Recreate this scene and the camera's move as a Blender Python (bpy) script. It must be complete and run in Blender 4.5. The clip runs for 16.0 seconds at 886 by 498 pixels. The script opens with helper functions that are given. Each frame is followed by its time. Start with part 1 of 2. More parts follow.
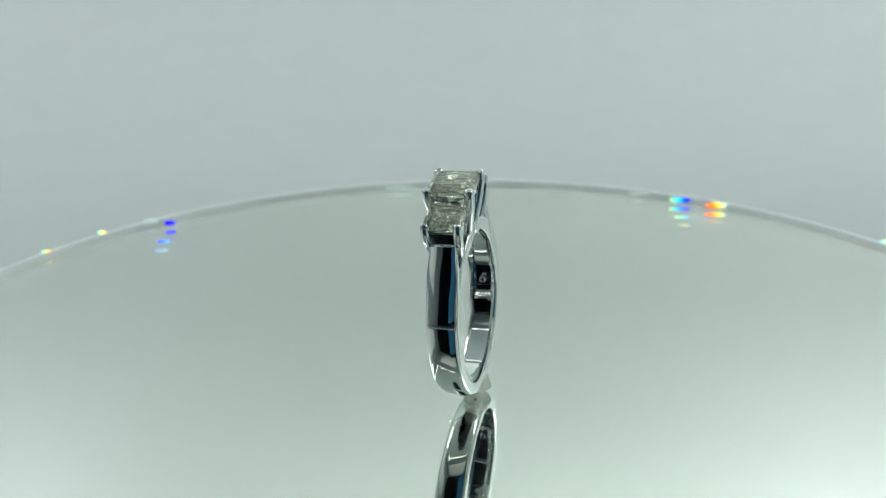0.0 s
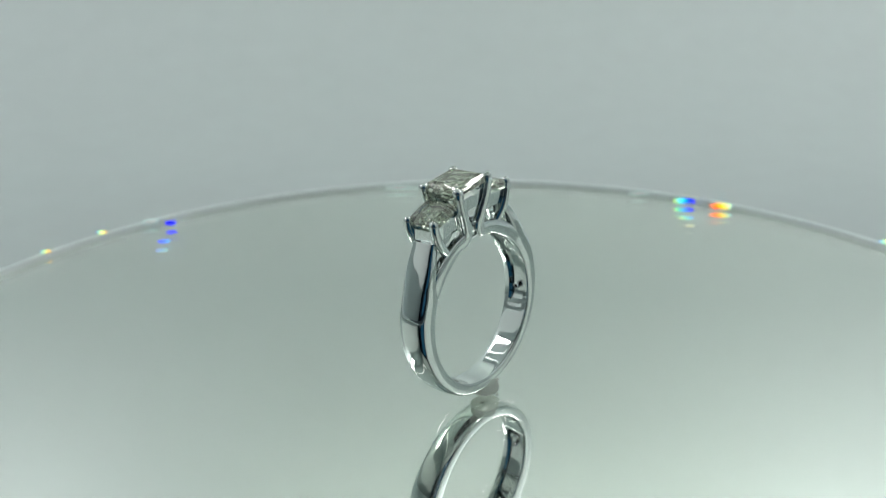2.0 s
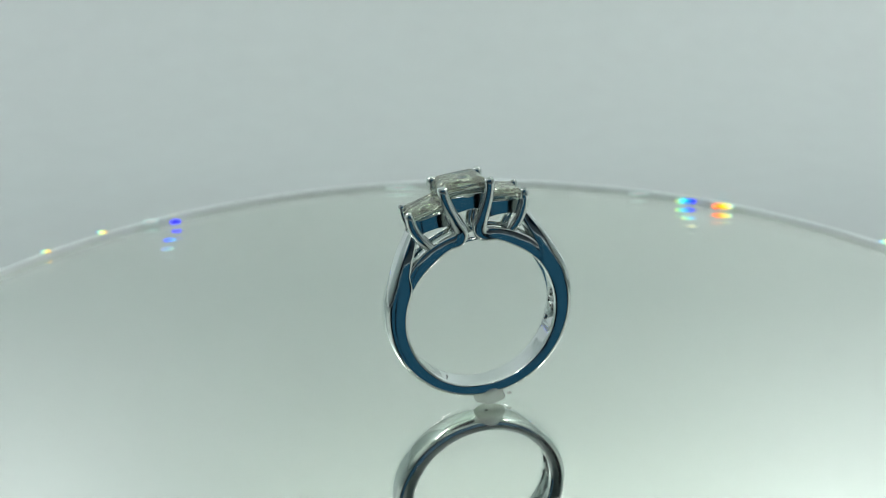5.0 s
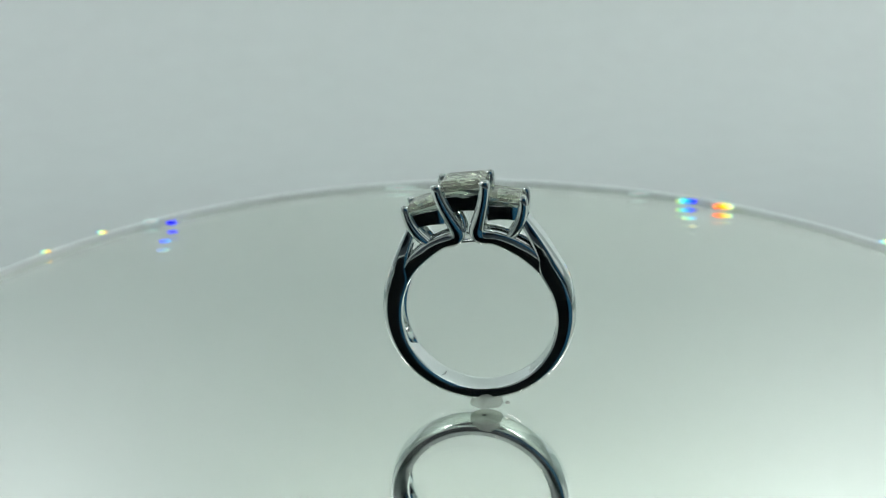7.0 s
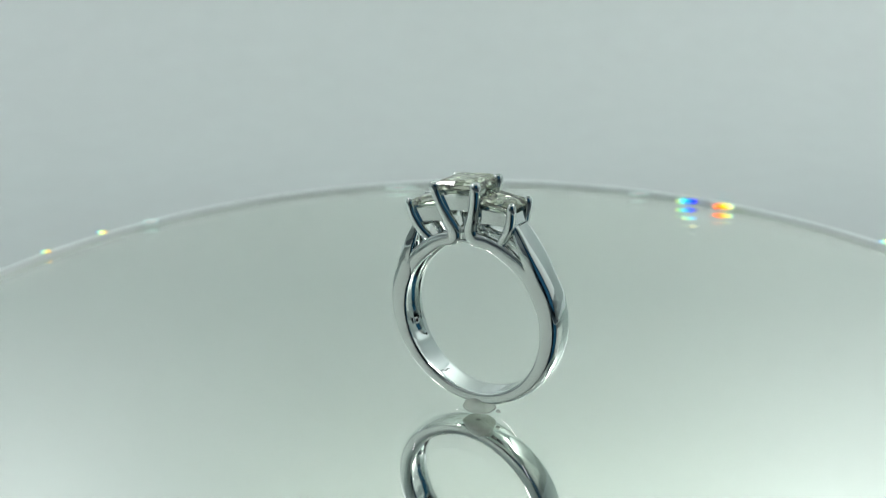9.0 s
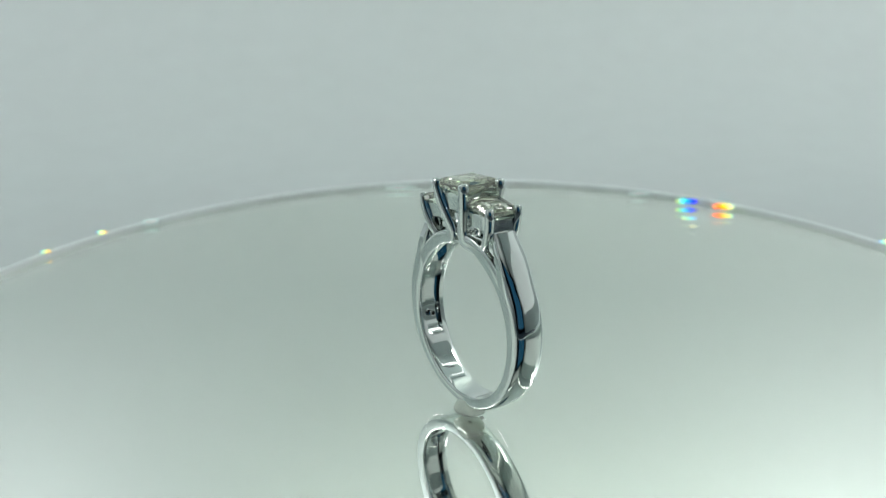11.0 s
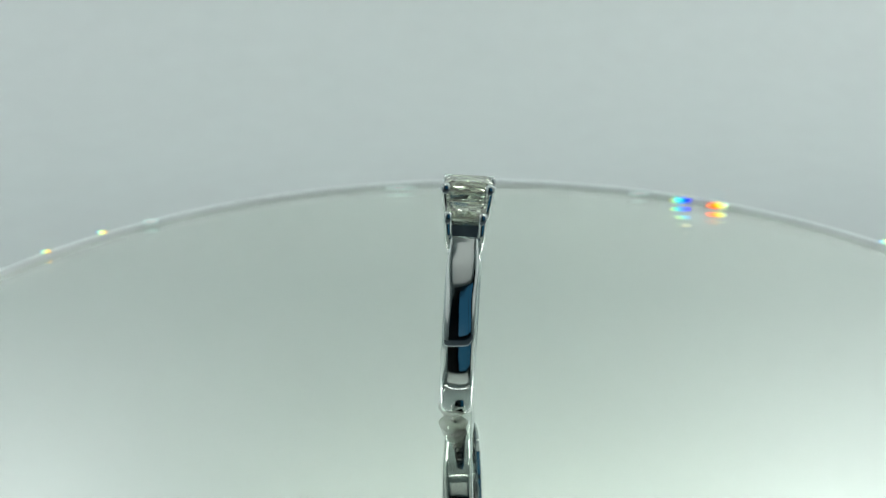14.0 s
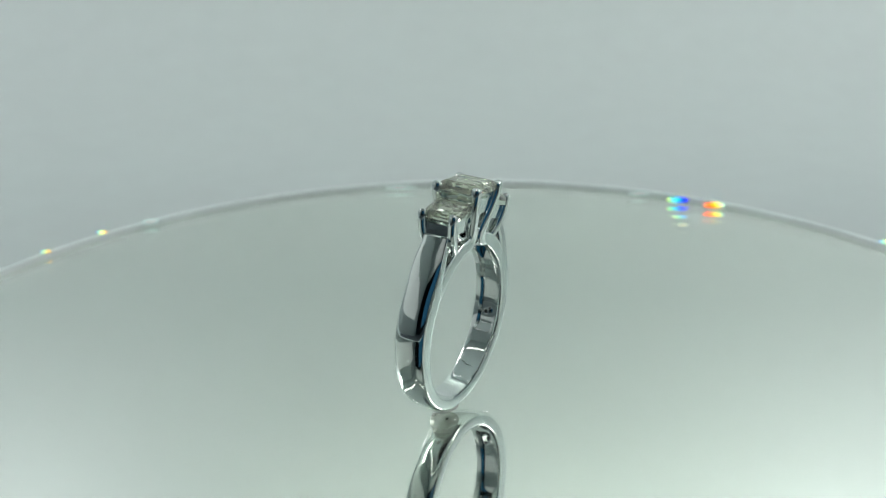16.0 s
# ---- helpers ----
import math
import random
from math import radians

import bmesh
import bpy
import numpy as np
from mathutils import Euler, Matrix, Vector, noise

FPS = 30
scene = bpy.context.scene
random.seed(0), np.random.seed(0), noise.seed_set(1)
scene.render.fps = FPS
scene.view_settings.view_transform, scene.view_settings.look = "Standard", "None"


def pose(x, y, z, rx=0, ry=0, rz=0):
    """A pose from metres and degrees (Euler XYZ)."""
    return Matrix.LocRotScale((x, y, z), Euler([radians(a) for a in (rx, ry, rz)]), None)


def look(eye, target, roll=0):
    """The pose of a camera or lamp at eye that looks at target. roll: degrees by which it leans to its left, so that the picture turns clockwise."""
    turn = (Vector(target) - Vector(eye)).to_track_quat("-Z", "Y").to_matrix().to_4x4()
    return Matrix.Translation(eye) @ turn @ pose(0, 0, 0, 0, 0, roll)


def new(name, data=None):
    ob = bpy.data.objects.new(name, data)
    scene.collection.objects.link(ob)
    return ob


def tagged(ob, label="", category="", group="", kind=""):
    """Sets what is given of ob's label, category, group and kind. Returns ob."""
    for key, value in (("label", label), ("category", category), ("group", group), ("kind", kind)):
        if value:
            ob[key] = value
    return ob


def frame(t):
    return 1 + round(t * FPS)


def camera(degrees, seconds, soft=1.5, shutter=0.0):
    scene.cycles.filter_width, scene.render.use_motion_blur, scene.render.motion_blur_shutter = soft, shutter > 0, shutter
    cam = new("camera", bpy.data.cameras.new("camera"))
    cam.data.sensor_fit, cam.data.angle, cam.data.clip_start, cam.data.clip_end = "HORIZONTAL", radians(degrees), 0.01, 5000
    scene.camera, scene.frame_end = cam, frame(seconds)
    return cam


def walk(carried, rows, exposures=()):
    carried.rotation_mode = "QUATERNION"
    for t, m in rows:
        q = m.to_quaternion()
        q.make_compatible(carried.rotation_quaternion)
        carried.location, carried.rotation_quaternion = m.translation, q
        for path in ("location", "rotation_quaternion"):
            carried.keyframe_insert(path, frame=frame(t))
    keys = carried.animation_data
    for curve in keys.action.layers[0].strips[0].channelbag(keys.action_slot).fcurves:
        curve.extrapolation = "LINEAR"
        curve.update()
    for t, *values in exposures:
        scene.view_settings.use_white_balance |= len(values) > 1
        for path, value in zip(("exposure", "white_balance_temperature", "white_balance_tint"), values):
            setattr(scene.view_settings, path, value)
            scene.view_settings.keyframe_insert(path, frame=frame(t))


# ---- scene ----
MM = 0.001
SPIN0, SPIN = 80.93, -12.074          # degrees at the start, degrees a second

cam = camera(49.03, 16.0, soft=1.1)
cam.data.dof.use_dof, cam.data.dof.focus_distance, cam.data.dof.aperture_fstop = True, 0.099, 38.0
EYE = Vector((0, -95.0, 55.85)) * MM
PITCH, YAW = radians(21.873), radians(-1.187)
AIM = EYE + Vector((math.sin(YAW) * math.cos(PITCH), math.cos(YAW) * math.cos(PITCH), -math.sin(PITCH)))
walk(cam, [(0, look(EYE, AIM, -1.04)), (16, look(EYE, AIM, -1.04))], [
    (0, 0.02), (0.5, 0.07), (1, -0.02), (1.5, -0.14), (2, -0.17), (2.5, -0.05), (3, -0.02), (4, 0.02), (6.5, 0.0), (8, 0.02), (9, 0.04), (11.5, 0.0),
    (12, -0.01), (12.5, -0.13), (13, -0.14), (13.5, 0.02), (14, 0.07), (15, 0.09), (15.5, 0.06), (16, -0.06)])


# ---- light ----
def area_lamp(name, size_x, size_y, watts, m, spread=180, colour=(0.978, 1.0, 0.97)):
    data = bpy.data.lights.new(name, "AREA")
    data.shape, data.size, data.size_y, data.energy, data.color = "RECTANGLE", size_x, size_y, watts, colour
    data.spread = radians(spread)
    ob = new(name, data)
    ob.matrix_world = m
    return ob


world = bpy.data.worlds.new("room_light")
world.use_nodes = True
world.node_tree.nodes["Background"].inputs[0].default_value = (0.10, 0.16, 0.2, 1)
world.node_tree.nodes["Background"].inputs[1].default_value = 0.1
scene.world = world
area_lamp("led_side_strip", 0.04, 0.34, 0.90, look((-0.32, 0.20, 0.450), (-0.31, 0.36, 0.12)), 165, colour=(1.0, 0.93, 0.945))
area_lamp("led_side_strip", 0.04, 0.34, 1.04, look((0.32, 0.20, 0.450), (0.31, 0.36, 0.12)), 165, colour=(1.0, 0.93, 0.945))
area_lamp("led_back_strip", 0.40, 0.03, 0.28, look((0.07, 0.30, 0.465), (0.07, 0.40, 0.32)), 110, colour=(0.97, 1.0, 0.89))
area_lamp("led_ceiling", 0.52, 0.56, 0.05, look((0, 0.06, 0.497), (0, 0.06, 0)), colour=(0.95, 1.0, 0.95))
area_lamp("led_front", 0.5, 0.2, 0.06, look((0, -0.40, 0.49), (0, -0.40, 0)), 110, colour=(0.95, 1.0, 0.95))
area_lamp("led_side", 0.5, 0.26, 0.08, look((-0.352, -0.14, 0.17), (0, -0.14, 0.13)), 140, colour=(0.97, 1.0, 0.97))
area_lamp("led_side", 0.36, 0.26, 0.06, look((0.352, -0.10, 0.17), (0, -0.10, 0.13)), 140, colour=(0.97, 1.0, 0.97))


# ---- materials ----
def material(name, colour, rough=0.5, metal=0.0, grain=0.0, scale=300.0, vary=0.0, **more):
    """A Principled material with two scales of noise on its colour and roughness, and a fine relief."""
    mat = bpy.data.materials.new(name)
    mat.use_nodes = True
    tree = mat.node_tree
    b = tree.nodes["Principled BSDF"]
    b.inputs["Base Color"].default_value = (*colour, 1)
    b.inputs["Roughness"].default_value = rough
    b.inputs["Metallic"].default_value = metal
    for key, value in more.items():
        b.inputs[key.replace("_", " ")].default_value = value
    if vary or grain:
        co = tree.nodes.new("ShaderNodeTexCoord")
        fine, coarse = tree.nodes.new("ShaderNodeTexNoise"), tree.nodes.new("ShaderNodeTexNoise")
        fine.inputs["Scale"].default_value, coarse.inputs["Scale"].default_value = scale, scale / 9
        fine.inputs["Detail"].default_value = coarse.inputs["Detail"].default_value = 4
        for n in (fine, coarse):
            tree.links.new(co.outputs["Object"], n.inputs["Vector"])
        add = tree.nodes.new("ShaderNodeMath")
        add.operation = "MULTIPLY_ADD"
        tree.links.new(fine.outputs["Fac"], add.inputs[0])
        add.inputs[1].default_value = 0.4
        tree.links.new(coarse.outputs["Fac"], add.inputs[2])
        if vary:
            ramp = tree.nodes.new("ShaderNodeMapRange")
            ramp.inputs[1].default_value, ramp.inputs[2].default_value = 0.4, 1.0
            ramp.inputs[3].default_value, ramp.inputs[4].default_value = 1 - vary, 1.0
            tree.links.new(add.outputs[0], ramp.inputs[0])
            mix = tree.nodes.new("ShaderNodeMix")
            mix.data_type, mix.blend_type = "RGBA", "MULTIPLY"
            mix.inputs[0].default_value = 1
            mix.inputs[6].default_value = (*colour, 1)
            tree.links.new(ramp.outputs[0], mix.inputs[7])
            tree.links.new(mix.outputs[2], b.inputs["Base Color"])
        if grain:
            bump = tree.nodes.new("ShaderNodeBump")
            bump.inputs["Strength"].default_value = grain
            bump.inputs["Distance"].default_value = 0.00005
            tree.links.new(fine.outputs["Fac"], bump.inputs["Height"])
            tree.links.new(bump.outputs[0], b.inputs["Normal"])
    return mat


WHITE_GOLD = material("polished_white_gold", (0.84, 0.885, 0.868), 0.06, 1.0, grain=0.02, scale=2500, vary=0.03)


def cast_waves(mat, scale, depth):
    """A slow unevenness of cast and hand-polished metal, over the fine grain."""
    tree = mat.node_tree
    b = tree.nodes["Principled BSDF"]
    co, wave, bump = tree.nodes.new("ShaderNodeTexCoord"), tree.nodes.new("ShaderNodeTexNoise"), tree.nodes.new("ShaderNodeBump")
    wave.inputs["Scale"].default_value, wave.inputs["Detail"].default_value = scale, 1.5
    bump.inputs["Strength"].default_value, bump.inputs["Distance"].default_value = 1.0, depth
    tree.links.new(co.outputs["Object"], wave.inputs["Vector"])
    tree.links.new(wave.outputs["Fac"], bump.inputs["Height"])
    old = b.inputs["Normal"].links[0].from_socket
    tree.links.new(old, bump.inputs["Normal"])
    tree.links.new(bump.outputs[0], b.inputs["Normal"])


cast_waves(WHITE_GOLD, 330, 0.00003)
INSIDE_GOLD = material("satin_white_gold", (0.86, 0.88, 0.87), 0.16, 1.0, grain=0.05, scale=3000, vary=0.05)
DIAMOND = material("diamond", (1.0, 1.0, 0.94), 0.0, Transmission_Weight=0.97, IOR=1.8)
PAVILION = material("diamond_back_facets", (0.91, 0.99, 0.885), 0.02, 0.80)
GLASS = material("clear_glass", (0.995, 1.0, 0.992), 0.0, Transmission_Weight=1.0, IOR=1.5)
SILVER = material("mirror_silver", (0.91, 0.945, 0.90), 0.0, 1.0)
GROUND_EDGE = material("ground_glass_edge", (0.86, 0.98, 0.97), 0.4, grain=0.1, scale=1500, vary=0.12)
WAX = material("putty_wax", (0.93, 0.96, 0.93), 0.4, grain=0.3, scale=1500, vary=0.12)


def lets_light_through(mat, colour, share):
    """Mixes a share of translucence into a Principled material. Returns the mixed shader's socket."""
    tree = mat.node_tree
    through_light, blend = tree.nodes.new("ShaderNodeBsdfTranslucent"), tree.nodes.new("ShaderNodeMixShader")
    through_light.inputs["Color"].default_value = (*colour, 1)
    blend.inputs[0].default_value = share
    tree.links.new(tree.nodes["Principled BSDF"].outputs[0], blend.inputs[1])
    tree.links.new(through_light.outputs[0], blend.inputs[2])
    tree.links.new(blend.outputs[0], tree.nodes["Material Output"].inputs[0])
    return blend.outputs[0]


wax_shader = lets_light_through(WAX, (0.97, 0.98, 0.94), 0.62)
clear, thin = WAX.node_tree.nodes.new("ShaderNodeBsdfTransparent"), WAX.node_tree.nodes.new("ShaderNodeMixShader")
clear.inputs["Color"].default_value = (0.95, 0.98, 0.96, 1)
thin.inputs[0].default_value = 0.66
WAX.node_tree.links.new(wax_shader, thin.inputs[1])
WAX.node_tree.links.new(clear.outputs[0], thin.inputs[2])
WAX.node_tree.links.new(thin.outputs[0], WAX.node_tree.nodes["Material Output"].inputs[0])
# black of the dust and the seam; also paints the shade in the casting holes
SPECK_AND_SHADE = material("dark_dust_and_shade", (0.03, 0.03, 0.03), 0.8)
BASE_PLASTIC = material("white_plastic", (0.75, 0.77, 0.76), 0.4, vary=0.05, scale=200)
PAPER = material("pale_photo_paper", (0.533, 0.608, 0.60), 0.7, grain=0.05, scale=900, vary=0.04)
DARK_ROOM = material("dark_navy_wall", (0.10, 0.13, 0.15), 0.7, vary=0.3, scale=20)
FRAME_DARK = material("dark_window_frame", (0.02, 0.022, 0.025), 0.5, vary=0.2, scale=60)
LED_GLOW = material("led_glow", (0.9, 0.9, 0.9), 0.4, Emission_Color=(1.0, 1.0, 0.97, 1), Emission_Strength=9.0)
PANE_BLUE = material("blue_dusk_pane", (0.05, 0.1, 0.15), 0.2, Emission_Color=(0.027, 0.125, 0.225, 1), Emission_Strength=0.5)


# ---- mesh helpers ----
def part(name, bm, mat, parent=None, label="", sharp=35):
    me = bpy.data.meshes.new(name)
    bmesh.ops.recalc_face_normals(bm, faces=bm.faces)
    bm.to_mesh(me)
    bm.free()
    me.materials.append(mat)
    if sharp:
        for p in me.polygons:
            p.use_smooth = True
        me.set_sharp_from_angle(angle=radians(sharp))
    ob = new(name, me)
    if parent:
        ob.parent = parent
    if label:
        tagged(ob, label)
    return ob


def empty(name):
    ob = new(name)
    ob.empty_display_size = 0.005
    return ob


def box(bm, x0, x1, y0, y1, z0, z1):
    vs = [bm.verts.new((x, y, z)) for x in (x0, x1) for y in (y0, y1) for z in (z0, z1)]
    for f in ((0, 1, 3, 2), (4, 6, 7, 5), (0, 4, 5, 1), (2, 3, 7, 6), (0, 2, 6, 4), (1, 5, 7, 3)):
        bm.faces.new([vs[i] for i in f])
    return bm


def loft(bm, loops, closed=False):
    """Skin rings of points, with caps when the row of rings is not closed."""
    rings = [[bm.verts.new(p) for p in loop] for loop in loops]
    n = len(rings[0])
    for a, b in zip(rings, rings[1:] + rings[:1] if closed else rings[1:]):
        for i in range(n):
            bm.faces.new((a[i], a[(i + 1) % n], b[(i + 1) % n], b[i]))
    if not closed:
        bm.faces.new(rings[0])
        bm.faces.new(rings[-1])
    return bm


def revolve(bm, profile, steps=128):
    """A closed profile of (radius, z) turned round the z axis."""
    loops = []
    for k in range(steps):
        a = 2 * math.pi * k / steps
        loops.append([(r * math.cos(a), r * math.sin(a), z) for r, z in profile])
    return loft(bm, loops, closed=True)


def disc(bm, profile, steps=192):
    """A profile of (radius, z) from the axis out and back to the axis, turned round z."""
    rings = [[bm.verts.new((r * math.cos(2 * math.pi * k / steps), r * math.sin(2 * math.pi * k / steps), z))
              for k in range(steps)] for r, z in profile]
    for a, b in zip(rings, rings[1:]):
        for k in range(steps):
            bm.faces.new((a[k], a[(k + 1) % steps], b[(k + 1) % steps], b[k]))
    bm.faces.new(rings[0])
    bm.faces.new(rings[-1])
    return bm


def spline(points, steps):
    """A smooth line through points (of any dimension)."""
    pts = [np.array(p, float) for p in points]
    pts = [2 * pts[0] - pts[1]] + pts + [2 * pts[-1] - pts[-2]]
    out = []
    for i in range(1, len(pts) - 2):
        a, b, c, d = pts[i - 1:i + 3]
        for k in range(steps):
            t = k / steps
            out.append(0.5 * (2 * b + (c - a) * t + (2 * a - 5 * b + 4 * c - d) * t ** 2 + (3 * b - a - 3 * c + d) * t ** 3))
    out.append(pts[-2])
    return out


def blade(bm, controls, steps=6, sides=24):
    """A rounded bar along controls (x, y, z, half width in the ring's plane, half depth, squareness), in mm."""
    rows = spline(controls, steps)
    loops = []
    for i, r in enumerate(rows):
        a, b = rows[max(i - 1, 0)], rows[min(i + 1, len(rows) - 1)]
        t = Vector((b[0] - a[0], 0, b[2] - a[2])).normalized()
        n = Vector((t.z, 0, -t.x))
        loop, power = [], max(2.0, r[5])
        for k in range(sides):
            q = 2 * math.pi * k / sides
            c, s = math.cos(q), math.sin(q)
            u = math.copysign(abs(c) ** (2 / power), c) * r[3]
            v = math.copysign(abs(s) ** (2 / power), s) * r[4]
            loop.append(((Vector((r[0], r[1] + v, r[2])) + n * u) * MM))
        loops.append(loop)
    return loft(bm, loops)


# ---- the photo booth and the room ----
def build_booth():
    # one white sheet: floor, curve and back wall, with thickness
    line = [(-0.09, -0.032), (0.20, -0.032)]
    line += [(0.20 + 0.2 * math.sin(radians(a)), 0.168 - 0.2 * math.cos(radians(a))) for a in range(6, 90, 6)]
    line += [(0.40, 0.168), (0.40, 0.5)]
    outer = [(y + 0.006, z - 0.006) for y, z in line]
    bm = bmesh.new()
    loft(bm, [[(x, y, z) for y, z in line + outer[::-1]] for x in (-0.36, 0.36)])
    tagged(part("backdrop", bm, PAPER), "seamless pale grey photo paper sweep under the turntable", "backdrop", kind="structure")
    for name, x in (("wall_west", -0.36), ("wall_east", 0.36)):
        bm = box(bmesh.new(), x - 0.006 if x < 0 else x, x if x < 0 else x + 0.006, -0.58 if x < 0 else -0.36, 0.41, -0.04, 0.5)
        tagged(part(name, bm, PAPER, sharp=0), "pale grey side wall of the photo booth", "wall", kind="structure")
    bm = box(bmesh.new(), -0.37, 0.37, -0.55, 0.41, 0.502, 0.51)
    tagged(part("ceiling", bm, PAPER, sharp=0), "pale grey top of the photo booth", "ceiling", kind="structure")
    # rows of small lamps under the ceiling, and a dark slab in place of the hole for a camera from above
    lamp_mesh = None
    for along_x, fixed in ((True, -0.21), (True, 0.33), (False, -0.265), (False, 0.265)):
        strip = empty("led_strip")
        strip.location = (0, fixed, 0.488) if along_x else (fixed, 0.06, 0.488)
        tagged(strip, "white tape with a row of small bright lamps", "led strip", "lamp strips of the booth")
        h = 0.25 if along_x else 0.262
        tape = box(bmesh.new(), -h, h, -0.005, 0.005, 0.0, 0.002) if along_x else box(bmesh.new(), -0.005, 0.005, -h, h, 0.0, 0.002)
        part("tape", tape, BASE_PLASTIC, strip, sharp=0)
        for k in range(25):
            q = (k - 12) * h / 12.5
            if lamp_mesh is None:
                led = part("led", disc(bmesh.new(), [(0.0034, 0.0), (0.0040, -0.0006), (0.0030, -0.0016)], 10), LED_GLOW, strip)
                lamp_mesh = led.data
            else:
                led = new("led", lamp_mesh)
                led.parent = strip
            led.location = (q, 0, -0.0004) if along_x else (0, q, -0.0004)
    # the hole's darkness, added as a black slab below the unbroken ceiling
    bm = box(bmesh.new(), -0.03, 0.03, -0.05, 0.05, 0.0, 0.004)
    hole = tagged(part("hole_dark_slab", bm, FRAME_DARK, sharp=0), "dark slab standing for the open view hole in the booth's top", "flap")
    hole.location = (0.0, 0.17, 0.485)
    # dark room in front of the booth
    bm = bmesh.new()
    box(bm, -1.5, 1.5, -1.62, -1.6, -0.8, 1.9)
    tagged(part("wall_room", bm, DARK_ROOM, sharp=0), "dark navy wall of the unlit room", "wall", kind="structure")
    for name, b in (("wall_room_west", (-1.52, -1.5, -1.62, 0.6, -0.8, 1.9)), ("wall_room_east", (1.5, 1.52, -1.62, 0.6, -0.8, 1.9)),
                    ("wall_room_north", (-1.5, 1.5, 0.6, 0.62, -0.8, 1.9))):
        tagged(part(name, box(bmesh.new(), *b), DARK_ROOM, sharp=0), "dark navy wall of the unlit room", "wall", kind="structure")
    tagged(part("floor", box(bmesh.new(), -1.52, 1.52, -1.62, 0.62, -0.82, -0.8), DARK_ROOM, sharp=0), "dark floor of the unlit room", "floor", kind="structure")
    tagged(part("ceiling_room", box(bmesh.new(), -1.52, 1.52, -1.62, 0.62, 1.9, 1.92), DARK_ROOM, sharp=0), "dark ceiling of the unlit room", "ceiling", kind="structure")
    table = tagged(empty("table"), "dark wooden table under the photo booth", "table")
    part("tabletop", box(bmesh.new(), -0.6, 0.6, -0.7, 0.5, -0.07, -0.038), DARK_ROOM, table, sharp=0)
    for x in (-0.57, 0.57):
        for y in (-0.67, 0.47):
            part("leg", box(bmesh.new(), x - 0.025, x + 0.025, y - 0.025, y + 0.025, -0.8, -0.07), DARK_ROOM, table, sharp=0)
    # window with two blue panes
    win = tagged(empty("window_1"), "dark framed window with two blue dusk panes", "window", kind="structure")
    win.location = (0.66, -1.59, 0.72)
    bm = bmesh.new()
    for b in ((-0.78, 0.66, -0.01, 0.03, 0.64, 0.72), (-0.78, 0.66, -0.01, 0.03, -0.76, -0.68), (0.02, 0.06, -0.01, 0.03, -0.68, 0.64),
              (-0.84, -0.78, -0.01, 0.03, -0.76, 0.72), (0.66, 0.72, -0.01, 0.03, -0.76, 0.72)):
        box(bm, *b)
    part("window_frame", bm, FRAME_DARK, win, sharp=0)
    for x0, x1 in ((-0.78, 0.02), (0.06, 0.66)):
        part("pane", box(bmesh.new(), x0, x1, 0.0, 0.006, -0.68, 0.64), PANE_BLUE, win, sharp=0)


# ---- turntable ----
R_DISC, GLASS_T = 79.0, 2.3


def build_turntable():
    thing = tagged(empty("turntable"), "round mirror-glass turntable with a pale rim", "turntable")
    R, T = R_DISC * MM, GLASS_T * MM
    glass = part("glass_plate", disc(bmesh.new(), [(R - 0.0009, 0), (R - 0.0009, -T)]), GLASS, thing, "clear glass plate")
    glass.visible_shadow = False
    part("mirror_backing", disc(bmesh.new(), [(R - 0.00125, -T + 0.00006), (R - 0.00125, -T - 0.0004)]), SILVER, thing, "silvered mirror backing")
    prof = [(R - 0.0012, 0.0), (R - 0.0011, 0.00010), (R - 0.0004, 0.00012), (R, -0.0003), (R, -T), (R - 0.0012, -T)]
    part("rim", revolve(bmesh.new(), prof, 256), GROUND_EDGE, thing, "pale frosted glass rim")
    part("base", disc(bmesh.new(), [(0.06, -T - 0.0005), (0.061, -0.006), (0.061, -0.030), (0.059, -0.032)], 96), BASE_PLASTIC, thing, "white plastic drive base")
    return thing


# ---- the ring ----
HOLE_R, OUT_R, OUT_UP = 8.27, 10.5, 0.78


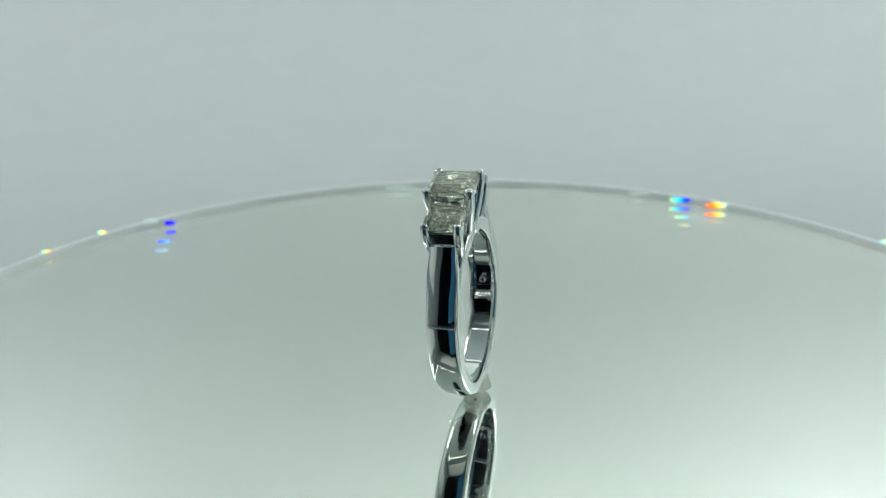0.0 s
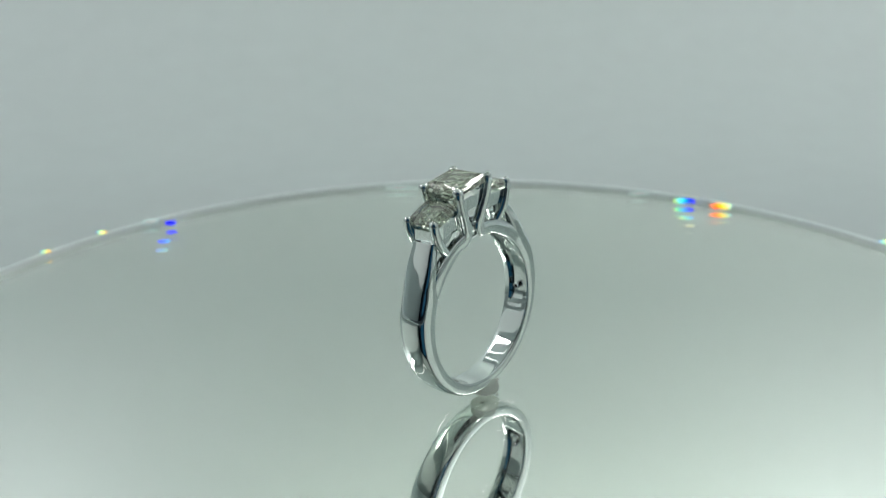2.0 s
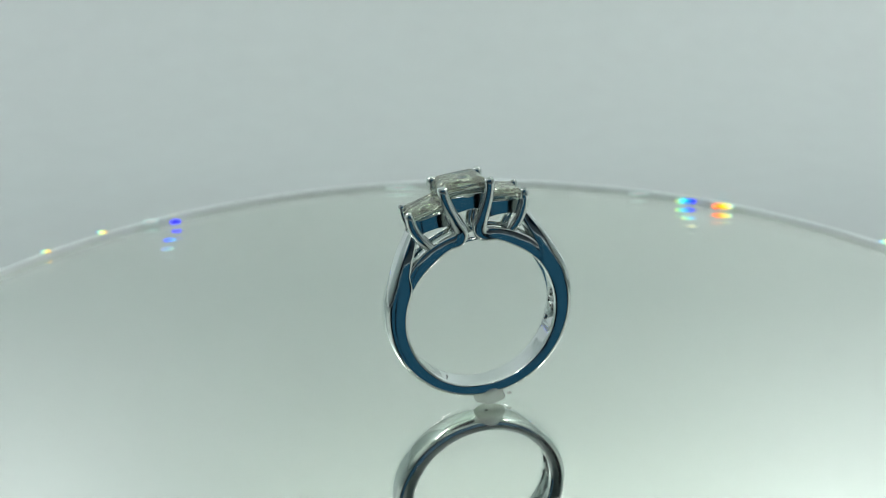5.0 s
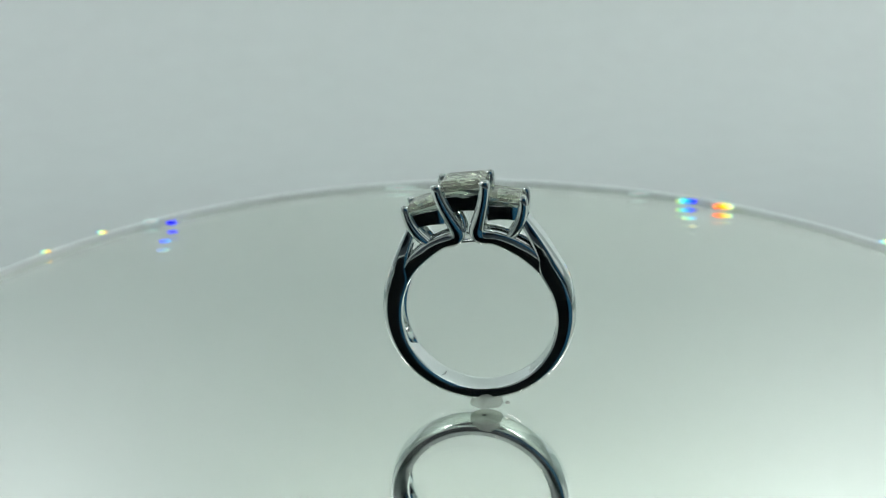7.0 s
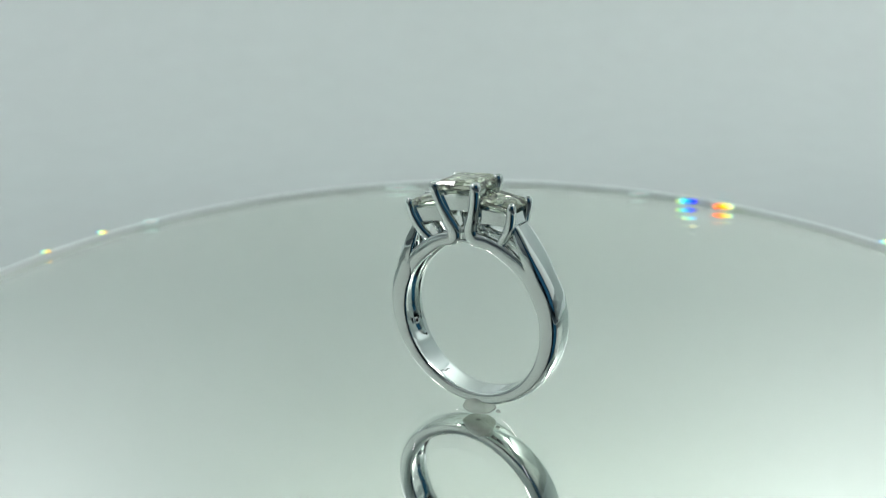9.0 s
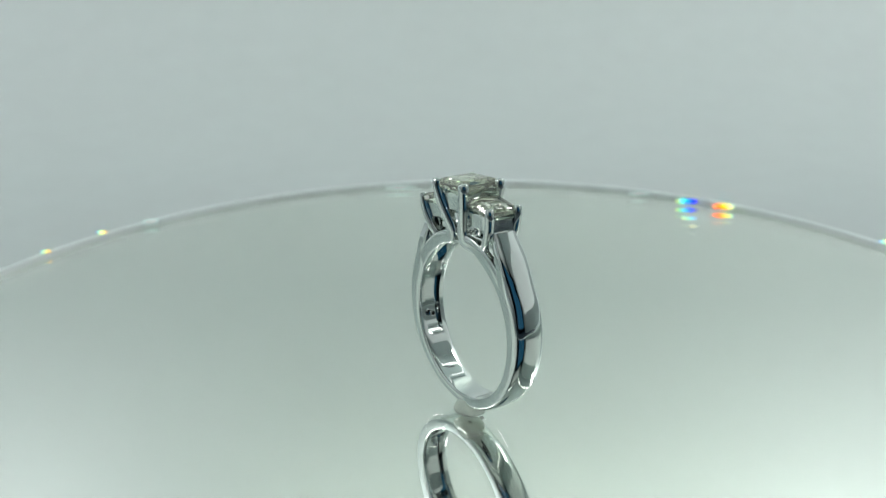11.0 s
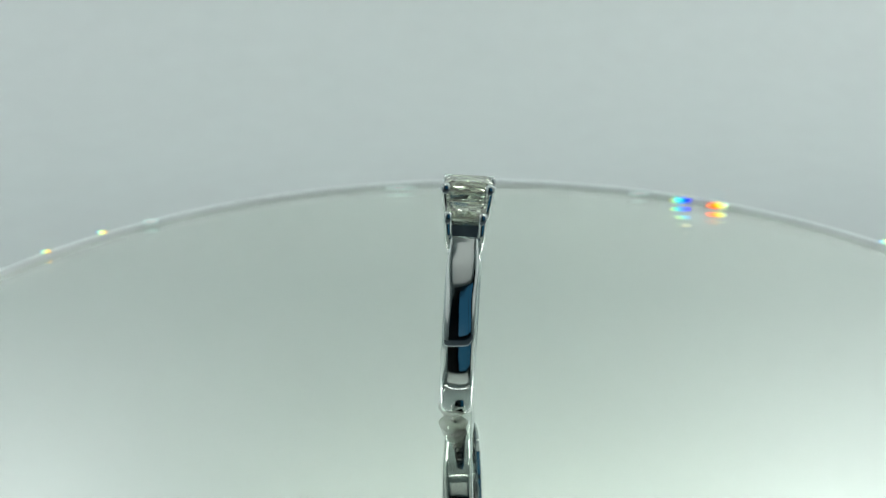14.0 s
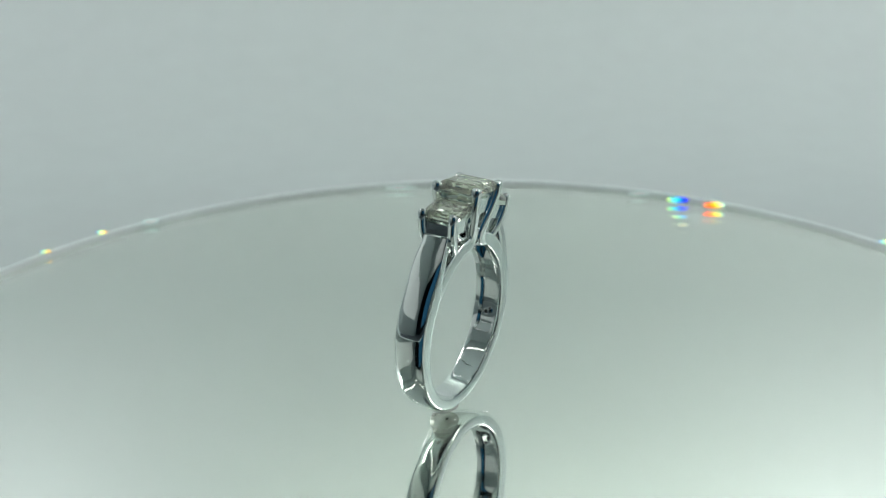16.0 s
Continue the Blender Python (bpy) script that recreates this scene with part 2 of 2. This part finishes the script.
def build_shank(ring):
    """The tapered shank, from shoulder to shoulder through the bottom."""
    side = []                       # inner x, z, outer x, z, half width, depth of the hollow inside
    for deg in range(0, 113, 8):
        a = radians(deg)            # from the bottom, to the right
        way = np.array((math.sin(a), -math.cos(a)))
        b = way @ np.array((0, OUT_UP))
        outer = way * (b + math.sqrt(b * b - OUT_UP ** 2 + OUT_R ** 2))
        side.append((*(way * HOLE_R), *outer, 1.5 + 0.18 * min(1, deg / 70), 0.55 if deg > 70 else 0.0))
    side += [(7.0, 4.7, 9.05, 6.1, 1.68, 0.5), (6.95, 6.2, 8.5, 7.2, 1.67, 0.3), (6.5, 7.8, 7.75, 8.55, 1.62, 0.1), (5.8, 9.5, 6.85, 10.0, 1.42, 0.0), (5.5, 10.4, 6.4, 10.7, 1.36, 0.0)]
    side = spline(side, 5)
    rows = [(r * (-1, 1, -1, 1, 1, 1)) for r in side[:0:-1]] + side
    rows = [(r[:2], r[2:4], r[4], max(0.0, r[5])) for r in rows]
    loops = []
    for inner, outer, w, hollow in rows:
        th = np.linalg.norm(outer - inner)
        way = (outer - inner) / th
        foot = 0.62
        half = []                   # a low dome from side to side, then the flat side, the eased inner edge and the hollow
        for q in (84, 78, 72, 66, 60, 54, 48, 42, 36, 30, 24, 18, 12, 6, 0):
            c, d = math.cos(radians(q)) ** (2 / 2.6), math.sin(radians(q)) ** (2 / 2.6)
            half.append((w * c, th * (foot + (1 - foot) * d)))
        half += [(w, th * 0.5), (w, 0.32), (w - 0.04, 0.15), (w - 0.13, 0.04), (w - 0.28, 0.0), (w * 0.58, 0.0), (w * 0.52, hollow), (w * 0.3, hollow)]
        sec = [(0, th)] + half + [(0, hollow)] + [(-v, u) for v, u in half[::-1]]
        loops.append([((inner[0] + way[0] * u) * MM, v * MM, (inner[1] + way[1] * u) * MM) for v, u in sec])
    part("shank", loft(bmesh.new(), loops), WHITE_GOLD, ring, "polished tapering white gold shank", sharp=28)


def build_trellis(ring):
    """Four rails that leave the shank, follow the finger hole and rise as the centre stone's claws; four outer claws."""
    for sx in (-1, 1):
        for sy in (-1, 1):
            y = sy * 1.2
            rail = [(8.15, y, 3.4, 0.42, 0.40, 6), (7.32, y, 5.15, 0.62, 0.43, 6), (6.15, y, 6.7, 0.80, 0.47, 6), (4.45, y, 8.0, 0.80, 0.48, 6), (2.75, y * 1.02, 8.82, 0.72, 0.5, 5),
                    (1.38, y * 1.08, 9.12, 0.82, 0.52, 3.5), (1.02, y * 1.2, 9.95, 0.80, 0.52, 2.6), (1.5, y * 1.42, 11.3, 0.7, 0.52, 2.2), (2.05, y * 1.65, 12.8, 0.62, 0.52, 2.2),
                    (2.42, y * 1.82, 14.2, 0.58, 0.52, 2.2), (2.47, y * 1.85, 14.95, 0.56, 0.52, 2.2), (2.46, y * 1.84, 15.2, 0.4, 0.38, 2.1), (2.45, y * 1.83, 15.29, 0.12, 0.12, 2)]
            part("claw", blade(bmesh.new(), [(sx * r[0], *r[1:]) for r in rail]), WHITE_GOLD, ring, "long white gold claw sweeping up from the shank")
            claw = [(4.0, sy * 1.15, 8.5, 0.3, 0.3, 2.4), (4.45, sy * 1.25, 8.9, 0.48, 0.42, 2.4), (5.2, sy * 1.45, 9.75, 0.54, 0.45, 2.4), (5.8, sy * 1.6, 10.9, 0.54, 0.45, 2.3), (6.1, sy * 1.68, 12.0, 0.5, 0.45, 2.2),
                    (6.16, sy * 1.7, 12.8, 0.46, 0.45, 2.2), (6.12, sy * 1.68, 13.12, 0.32, 0.32, 2.1), (6.1, sy * 1.67, 13.21, 0.1, 0.1, 2)]
            part("claw", blade(bmesh.new(), [(sx * r[0], *r[1:]) for r in claw]), WHITE_GOLD, ring, "short white gold claw at the outer corner")


def plate(bm, x0, x1, y, z0, z1, t, sag, lean=0.0):
    """A gallery plate between two claws, its lower edge arched."""
    loops = []
    for k in range(9):
        f = k / 8
        x = x0 + (x1 - x0) * f
        low = z0 + sag * (1 - (2 * f - 1) ** 2) + lean * (f - 0.5)
        top = z1 + lean * (f - 0.5)
        loops.append([((x) * MM, (y + dy + math.copysign(1, y) * (0.12 * (1 - (2 * f - 1) ** 2) - 0.16 * (z1 - z))) * MM, z * MM) for dy, z in ((-t, low + 0.08), (-t + 0.08, low), (t - 0.08, low), (t, low + 0.08), (t, top - 0.08), (t - 0.08, top), (-t + 0.08, top), (-t, top - 0.08))])
    return loft(bm, loops)


def cross_plate(bm, x, y0, y1, z0, z1, t):
    loops = []
    for k in range(7):
        f = k / 6
        y = y0 + (y1 - y0) * f
        low = z0 + 0.25 * (1 - (2 * f - 1) ** 2)
        loops.append([((x + dx) * MM, y * MM, z * MM) for dx, z in ((-t, low), (t, low), (t, z1), (-t, z1))])
    return loft(bm, loops)


def build_gallery(ring):
    for sy in (-1, 1):
        part("gallery_plate", plate(bmesh.new(), -2.2, 2.2, sy * 1.86, 11.8, 13.85, 0.2, 0.35), WHITE_GOLD, ring)
        for sx in (-1, 1):
            part("gallery_plate", plate(bmesh.new(), sx * 2.3, sx * 5.9, sy * 1.5, 10.45, 12.3, 0.2, 0.3, -0.5), WHITE_GOLD, ring)
    for sx in (-1, 1):
        part("gallery_bar", cross_plate(bmesh.new(), sx * 5.85, -1.5, 1.5, 10.5, 11.9, 0.2), WHITE_GOLD, ring)
        part("gallery_bar", cross_plate(bmesh.new(), sx * 2.3, -1.7, 1.7, 11.6, 12.9, 0.2), WHITE_GOLD, ring)
    for sy in (-1, 1):
        part("base_bar", plate(bmesh.new(), -1.3, 1.3, sy * 1.3, 8.55, 8.95, 0.3, 0.12), WHITE_GOLD, ring)


def princess(half, m):
    """A square cut stone of that half width in mm: clear crown and girdle, and the chevron facets of its back. Its girdle lies at z = 0."""
    bm = bmesh.new()

    def ring_of(h, z, mid=None, zm=None):
        out = []
        for k in range(4):
            a = radians(45 + 90 * k)
            out.append(Vector((math.cos(a) * h * math.sqrt(2), math.sin(a) * h * math.sqrt(2), z)))
            if mid is not None:
                a += radians(45)
                out.append(Vector((math.cos(a) * mid, math.sin(a) * mid, zm)))
        return [bm.verts.new(m @ (v * MM)) for v in out]
    table = ring_of(half * 0.70, half * 0.21)
    star = ring_of(half * 0.86, half * 0.13, half * 0.84, half * 0.16)
    top = ring_of(half * 0.985, half * 0.03, half, half * 0.03)
    low = ring_of(half * 0.985, -half * 0.2, half, -half * 0.2)
    bm.faces.new(table)
    for k in range(4):
        j = (k + 1) % 4
        c, d, e = star[2 * k], star[2 * k + 1], star[(2 * k + 2) % 8]
        for f in ((table[k], c, d), (table[k], d, table[j]), (table[j], d, e)):
            bm.faces.new(f)

    def facets(a, b):
        for k in range(8):
            j = (k + 1) % 8
            for f in (((a[k], b[k], b[j]), (a[k], b[j], a[j])) if k % 2 else ((a[k], b[k], a[j]), (a[j], b[k], b[j]))):
                bm.faces.new(f)
    facets(star, top)
    for k in range(8):
        j = (k + 1) % 8
        bm.faces.new((top[k], low[k], low[j], top[j]))
    crown, bm = bm, bmesh.new()
    levels = [ring_of(half * 0.98, -half * 0.19, half * 0.995, -half * 0.19)]
    for k, (h, z) in enumerate(((0.90, 0.30), (0.76, 0.47), (0.60, 0.65), (0.43, 0.84), (0.26, 1.05), (0.11, 1.23))):
        sway = 0.08 if k % 2 else -0.04
        levels.append(ring_of(half * h, -half * z, half * (h + sway), -half * (z + 0.06)))
    for ring in levels[1:]:         # every stone is cut a little unevenly
        for v in ring:
            v.co += Vector((random.uniform(-1, 1), random.uniform(-1, 1), random.uniform(-1, 1))) * 0.11 * half * MM
    culet = bm.verts.new(m @ Vector((0, 0, -half * 1.36 * MM)))
    for a, b in zip(levels, levels[1:]):
        facets(a, b)
    for k in range(8):
        bm.faces.new((levels[-1][k], culet, levels[-1][(k + 1) % 8]))
    return crown, bm


def build_marks(ring):
    """Small casting holes at the lower ends of the hollows, their shade painted in, and a ragged seam inside the shank.
    """
    for deg in (-80, 80):
        a = radians(deg)
        m = pose(math.sin(a) * 8.30 * MM, 0, -math.cos(a) * 8.30 * MM) @ Vector((math.sin(a), 0, -math.cos(a))).to_track_quat("Z", "Y").to_matrix().to_4x4()
        bm = revolve(bmesh.new(), [(0.22 * MM, -0.04 * MM), (0.34 * MM, -0.06 * MM), (0.40 * MM, 0.0), (0.36 * MM, 0.3 * MM), (0.22 * MM, 0.3 * MM)], 24)
        bm.transform(m)
        hole = part("casting_hole", bm, INSIDE_GOLD, ring, "small round hole inside the shank")
        # shade down the hole, painted as a black disc
        bm = disc(bmesh.new(), [(0.215 * MM, 0.12 * MM), (0.215 * MM, 0.28 * MM)], 20)
        bm.transform(m)
        part("hole_shade", bm, SPECK_AND_SHADE, hole, "black disc painting the shade in the hole", sharp=0)
    # ragged edge where the lining of the shank ends
    seam = [(-36.5, -0.95), (-35.6, -0.55), (-34.0, -0.2), (-34.6, 0.15), (-33.6, 0.4)]
    loops = []
    for deg, y in spline(seam, 4):
        a = radians(deg)
        loops.append([(math.sin(a + u / 8.2) * (8.27 - v) * MM, y * MM, -math.cos(a + u / 8.2) * (8.27 - v) * MM) for u, v in ((-0.07, -0.02), (-0.035, 0.025), (0.03, 0.025), (0.06, -0.02))])
    part("seam", loft(bmesh.new(), loops), SPECK_AND_SHADE, ring, "dark ragged seam inside the shank", sharp=0)


def build_ring():
    ring = tagged(empty("ring"), "three-stone white gold ring with square diamonds, stuck upright in putty", "ring")
    build_shank(ring)
    build_trellis(ring)
    build_gallery(ring)
    build_marks(ring)
    stones = [(2.4, pose(0, 0, 14.9 * MM), "large square-cut centre diamond")]
    for sx in (-1, 1):
        stones.append((1.85, pose(sx * 4.32 * MM, 0, 13.08 * MM, 0, sx * 13, 0) @ Matrix.Diagonal((1, 1.09, 1, 1)), "smaller square-cut side diamond"))
    for size, m, label in stones:
        crown, back = princess(size, m)
        stone = part("diamond", crown, DIAMOND, ring, label, sharp=0)
        stone.visible_shadow = False
        part("pavilion", back, PAVILION, stone, "bright faceted back of the stone", sharp=0)
    return ring


# ---- putty and dust ----
def lump(bm, rx, ry, h, seed, flare=0.2):
    """An uneven flattened blob standing on z = 0."""
    steps, loops = 28, []
    for z in (0.0, 0.12, 0.3, 0.5, 0.7, 0.85, 0.96, 1.0):
        s = math.sqrt(max(0.02, 1 - (z * 0.92) ** 2.6)) + flare * (1 - z) ** 3
        loop = []
        for k in range(steps):
            a = 2 * math.pi * k / steps
            q = 1 + 0.12 * noise.noise((math.cos(a) * 1.3 + seed, math.sin(a) * 1.3, z * 1.2))
            loop.append((rx * s * q * math.cos(a), ry * s * q * math.sin(a), h * z * (1 + 0.1 * noise.noise((a, seed, 3)))))
        loops.append(loop)
    return loft(bm, loops)


def build_putty():
    putty = part("putty_lump", lump(bmesh.new(), 1.5 * MM, 1.35 * MM, 1.65 * MM, 4.0), WAX, None, sharp=0)
    for p in putty.data.polygons:
        p.use_smooth = True
    tagged(putty, "translucent grey putty lump holding the ring upright", "putty")
    crumb = part("putty_crumb", lump(bmesh.new(), 0.25 * MM, 0.2 * MM, 0.22 * MM, 9.0), WAX, None, sharp=0)
    tagged(crumb, "tiny crumb of grey putty beside the lump", "putty")
    dust = part("dust_speck", lump(bmesh.new(), 0.22 * MM, 0.16 * MM, 0.12 * MM, 2.0), SPECK_AND_SHADE, None, sharp=0)
    tagged(dust, "dark dust speck on the mirror under the putty", "dust")
    return putty, crumb, dust


# ---- prism glints along the rim, their light painted on small blobs ----
def painted_glint_material(name, colours, clear=0.0):
    """The light of a glint painted as a tint that runs through the colours from end to end."""
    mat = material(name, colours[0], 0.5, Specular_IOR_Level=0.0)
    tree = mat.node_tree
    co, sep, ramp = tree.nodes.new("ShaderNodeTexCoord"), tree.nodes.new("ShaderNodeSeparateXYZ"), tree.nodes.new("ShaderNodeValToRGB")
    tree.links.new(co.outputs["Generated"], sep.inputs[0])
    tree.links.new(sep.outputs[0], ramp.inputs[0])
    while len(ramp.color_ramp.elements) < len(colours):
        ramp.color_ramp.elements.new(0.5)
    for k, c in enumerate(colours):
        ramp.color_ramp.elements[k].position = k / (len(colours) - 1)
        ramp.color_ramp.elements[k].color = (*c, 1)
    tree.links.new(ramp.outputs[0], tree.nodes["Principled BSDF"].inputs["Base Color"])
    back_tint, both = tree.nodes.new("ShaderNodeBsdfTranslucent"), tree.nodes.new("ShaderNodeAddShader")
    tree.links.new(ramp.outputs[0], back_tint.inputs["Color"])
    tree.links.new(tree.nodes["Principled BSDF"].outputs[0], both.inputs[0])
    tree.links.new(back_tint.outputs[0], both.inputs[1])
    see_through, thin = tree.nodes.new("ShaderNodeBsdfTransparent"), tree.nodes.new("ShaderNodeMixShader")
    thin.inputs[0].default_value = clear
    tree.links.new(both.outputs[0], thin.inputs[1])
    tree.links.new(see_through.outputs[0], thin.inputs[2])
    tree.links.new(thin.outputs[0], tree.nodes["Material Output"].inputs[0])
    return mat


def painted_glint_blob(name, mat, half_x, half_y, half_z, parent=None):
    """A flat lens-shaped blob of painted glint light that lies on z = 0."""
    loops = []
    for k in range(1, 12):
        a = math.pi * k / 12
        r = math.sin(a)
        loops.append([(-half_x * MM * math.cos(a), half_y * MM * r * math.cos(q), (half_z * r * math.sin(q) + half_z) * MM) for q in (2 * math.pi * j / 16 for j in range(16))])
    return part(name, loft(bmesh.new(), loops), mat, parent)


def glint(mat, label, half_x, half_y, half_z=0.2, echoes=()):
    """A painted glint, and its fainter painted echoes (material, size, x, y) on the silver under the glass."""
    ob = tagged(painted_glint_blob("painted_prism_glint", mat, half_x, half_y, half_z), label, "glint", "prism glints on the rim")
    # repeated reflections inside the glass, painted as paler blobs
    for echo_mat, size, x, y in echoes:
        echo = painted_glint_blob("echo", echo_mat, half_x * size, half_y * size, 0.02, ob)
        echo.location = (x * MM, y * MM, (-GLASS_T + 0.08) * MM)
        tagged(echo, "painted faint second image of the glint")
    return ob


# light split by the glass edge, put into plain colours
BLUES = painted_glint_material("painted_prism_blue", [(0.9, 0.85, 0.3), (0.2, 0.95, 0.8), (0.0, 0.6, 1.0), (0.0, 0.06, 1.0), (0.0, 0.0, 0.8)])
REDS = painted_glint_material("painted_prism_red", [(0.95, 0.5, 0.3), (1.0, 0.3, 0.02), (1.0, 0.75, 0.05), (0.9, 1.0, 0.5), (0.5, 0.8, 1.0)])
DEEP = painted_glint_material("painted_prism_violet", [(0.01, 0.0, 0.9), (0.0, 0.0, 1.0), (0.0, 0.02, 1.0)])
PALE = painted_glint_material("painted_prism_pale", [(0.3, 0.4, 1.0), (0.6, 1.0, 0.7), (1.0, 0.95, 0.5), (1.0, 0.6, 0.3)])
WHITE = painted_glint_material("painted_prism_white", [(0.42, 0.49, 0.48), (0.62, 0.69, 0.68), (0.42, 0.49, 0.48)])
# fading reflections of the glints, put into thinner colours
BLUES_FAINT = painted_glint_material("painted_blue_echo", [(0.9, 0.8, 0.4), (0.6, 0.95, 0.6), (0.3, 0.8, 0.9), (0.3, 0.5, 0.9)], 0.55)
BLUES_GONE = painted_glint_material("painted_last_echo", [(0.8, 0.7, 0.4), (0.8, 0.8, 0.5), (0.6, 0.7, 0.6)], 0.8)
DEEP_FAINT = painted_glint_material("painted_violet_echo", [(0.1, 0.15, 0.95), (0.15, 0.35, 1.0), (0.3, 0.8, 0.9)], 0.45)
DEEP_GONE = painted_glint_material("painted_violet_last", [(0.4, 0.45, 0.9), (0.4, 0.7, 0.9), (0.5, 0.8, 0.6)], 0.75)
# tinted blobs in place of light flashing on the rim
GLINTS = [(glint(BLUES, "painted rainbow glint, mostly blue, on the glass rim", 1.9, 1.0, 0.2, ((BLUES_FAINT, 0.7, -1.0, -6.4), (BLUES_GONE, 0.6, -1.2, -10.2))), 38.6, 65.0),
          (glint(REDS, "painted rainbow glint, mostly orange, on the glass rim", 1.9, 1.15, 0.2), 44.1, 62.0),
          (glint(DEEP, "painted deep blue prism glint on the glass rim", 0.95, 0.75, 0.2, ((DEEP_FAINT, 1.1, 0.6, -6.3), (DEEP_GONE, 1.1, 1.3, -10.2))), -48.7, 56.6),
          (glint(PALE, "painted pale rainbow glint on the glass rim", 0.9, 0.5, 0.1), -58.8, 52.6),
          (glint(PALE, "painted faint pale rainbow glint on the glass rim", 0.8, 0.5, 0.1), -64.8, 44.3),
          (glint(PALE, "painted small pale rainbow glint on the glass rim", 0.7, 0.5, 0.1), 64.9, 44.8),
          (glint(WHITE, "painted soft white glint on the glass rim", 3.0, 0.5, 0.10), -11.2, 74.2),
          (glint(WHITE, "painted soft white glint on the glass rim", 2.0, 0.5, 0.10), 31.5, 69.3),
          (glint(WHITE, "painted soft white glint on the glass rim", 1.4, 0.8, 0.12), -52.2, 57.5)]
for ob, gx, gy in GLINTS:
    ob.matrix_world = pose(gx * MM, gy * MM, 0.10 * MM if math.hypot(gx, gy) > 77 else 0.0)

build_booth()
TURNTABLE = build_turntable()
RING = build_ring()
PUTTY, CRUMB, DUST = build_putty()

# places on the turntable, before it turns
RING_TURN = Matrix(((0.98952, 0.08567, -0.11621), (-0.07904, 0.99503, 0.06054), (0.12082, -0.05072, 0.99138))).to_4x4()
HEAD = Vector((0.155, 0.774, -10.289 + 34.55))
RING_AT = Matrix.Translation((HEAD + RING_TURN.to_3x3() @ Vector((0.1, 0, -14.16))) * MM) @ RING_TURN


def motions():
    times = [k * 0.5 for k in range(33)]

    def turning(local):
        return [(t, pose(0, 0, 0, 0, 0, SPIN0 + SPIN * t) @ local) for t in times]
    walk(TURNTABLE, turning(Matrix.Identity(4)))
    walk(RING, turning(RING_AT))
    walk(PUTTY, turning(pose(2.65 * MM, -1.25 * MM, 0.0)))
    walk(CRUMB, turning(pose(5.0 * MM, -1.4 * MM, 0.0)))
    blue, red, deep = GLINTS[0], GLINTS[1], GLINTS[2]
    drift = ((0, -0.6), (2, 0.1), (4, 0.3), (8, 0.5), (12, 0.5), (13, 0.1), (14.5, -0.6), (16, -0.9))
    for ob, gx, gy in (blue, red):
        walk(ob, [(t, pose((gx + d) * MM, (gy - 0.5 * d) * MM, 0.0)) for t, d in drift])
    # the painted deep blue glint is sunk through the glass to dim it, and raised once more for its flare
    sinks = ((0, 0, 0), (2, 0.1, 0), (4, 0.8, 0), (6.5, 0.5, 0), (7.4, 0, -0.1), (8.2, -0.3, -2.2), (8.8, -0.4, -6), (11.5, 2.6, -6), (12.2, 2.8, -6),
             (12.4, 3.0, 0), (12.6, 3.0, 0), (12.9, 3.0, -6), (16, 3.0, -6))
    walk(deep[0], [(t, pose((deep[1] + d) * MM, (deep[2] + 0.75 * d) * MM, z * MM)) for t, d, z in sinks])
    walk(DUST, turning(pose(2.4 * MM, -1.0 * MM, 0.0)))


motions()
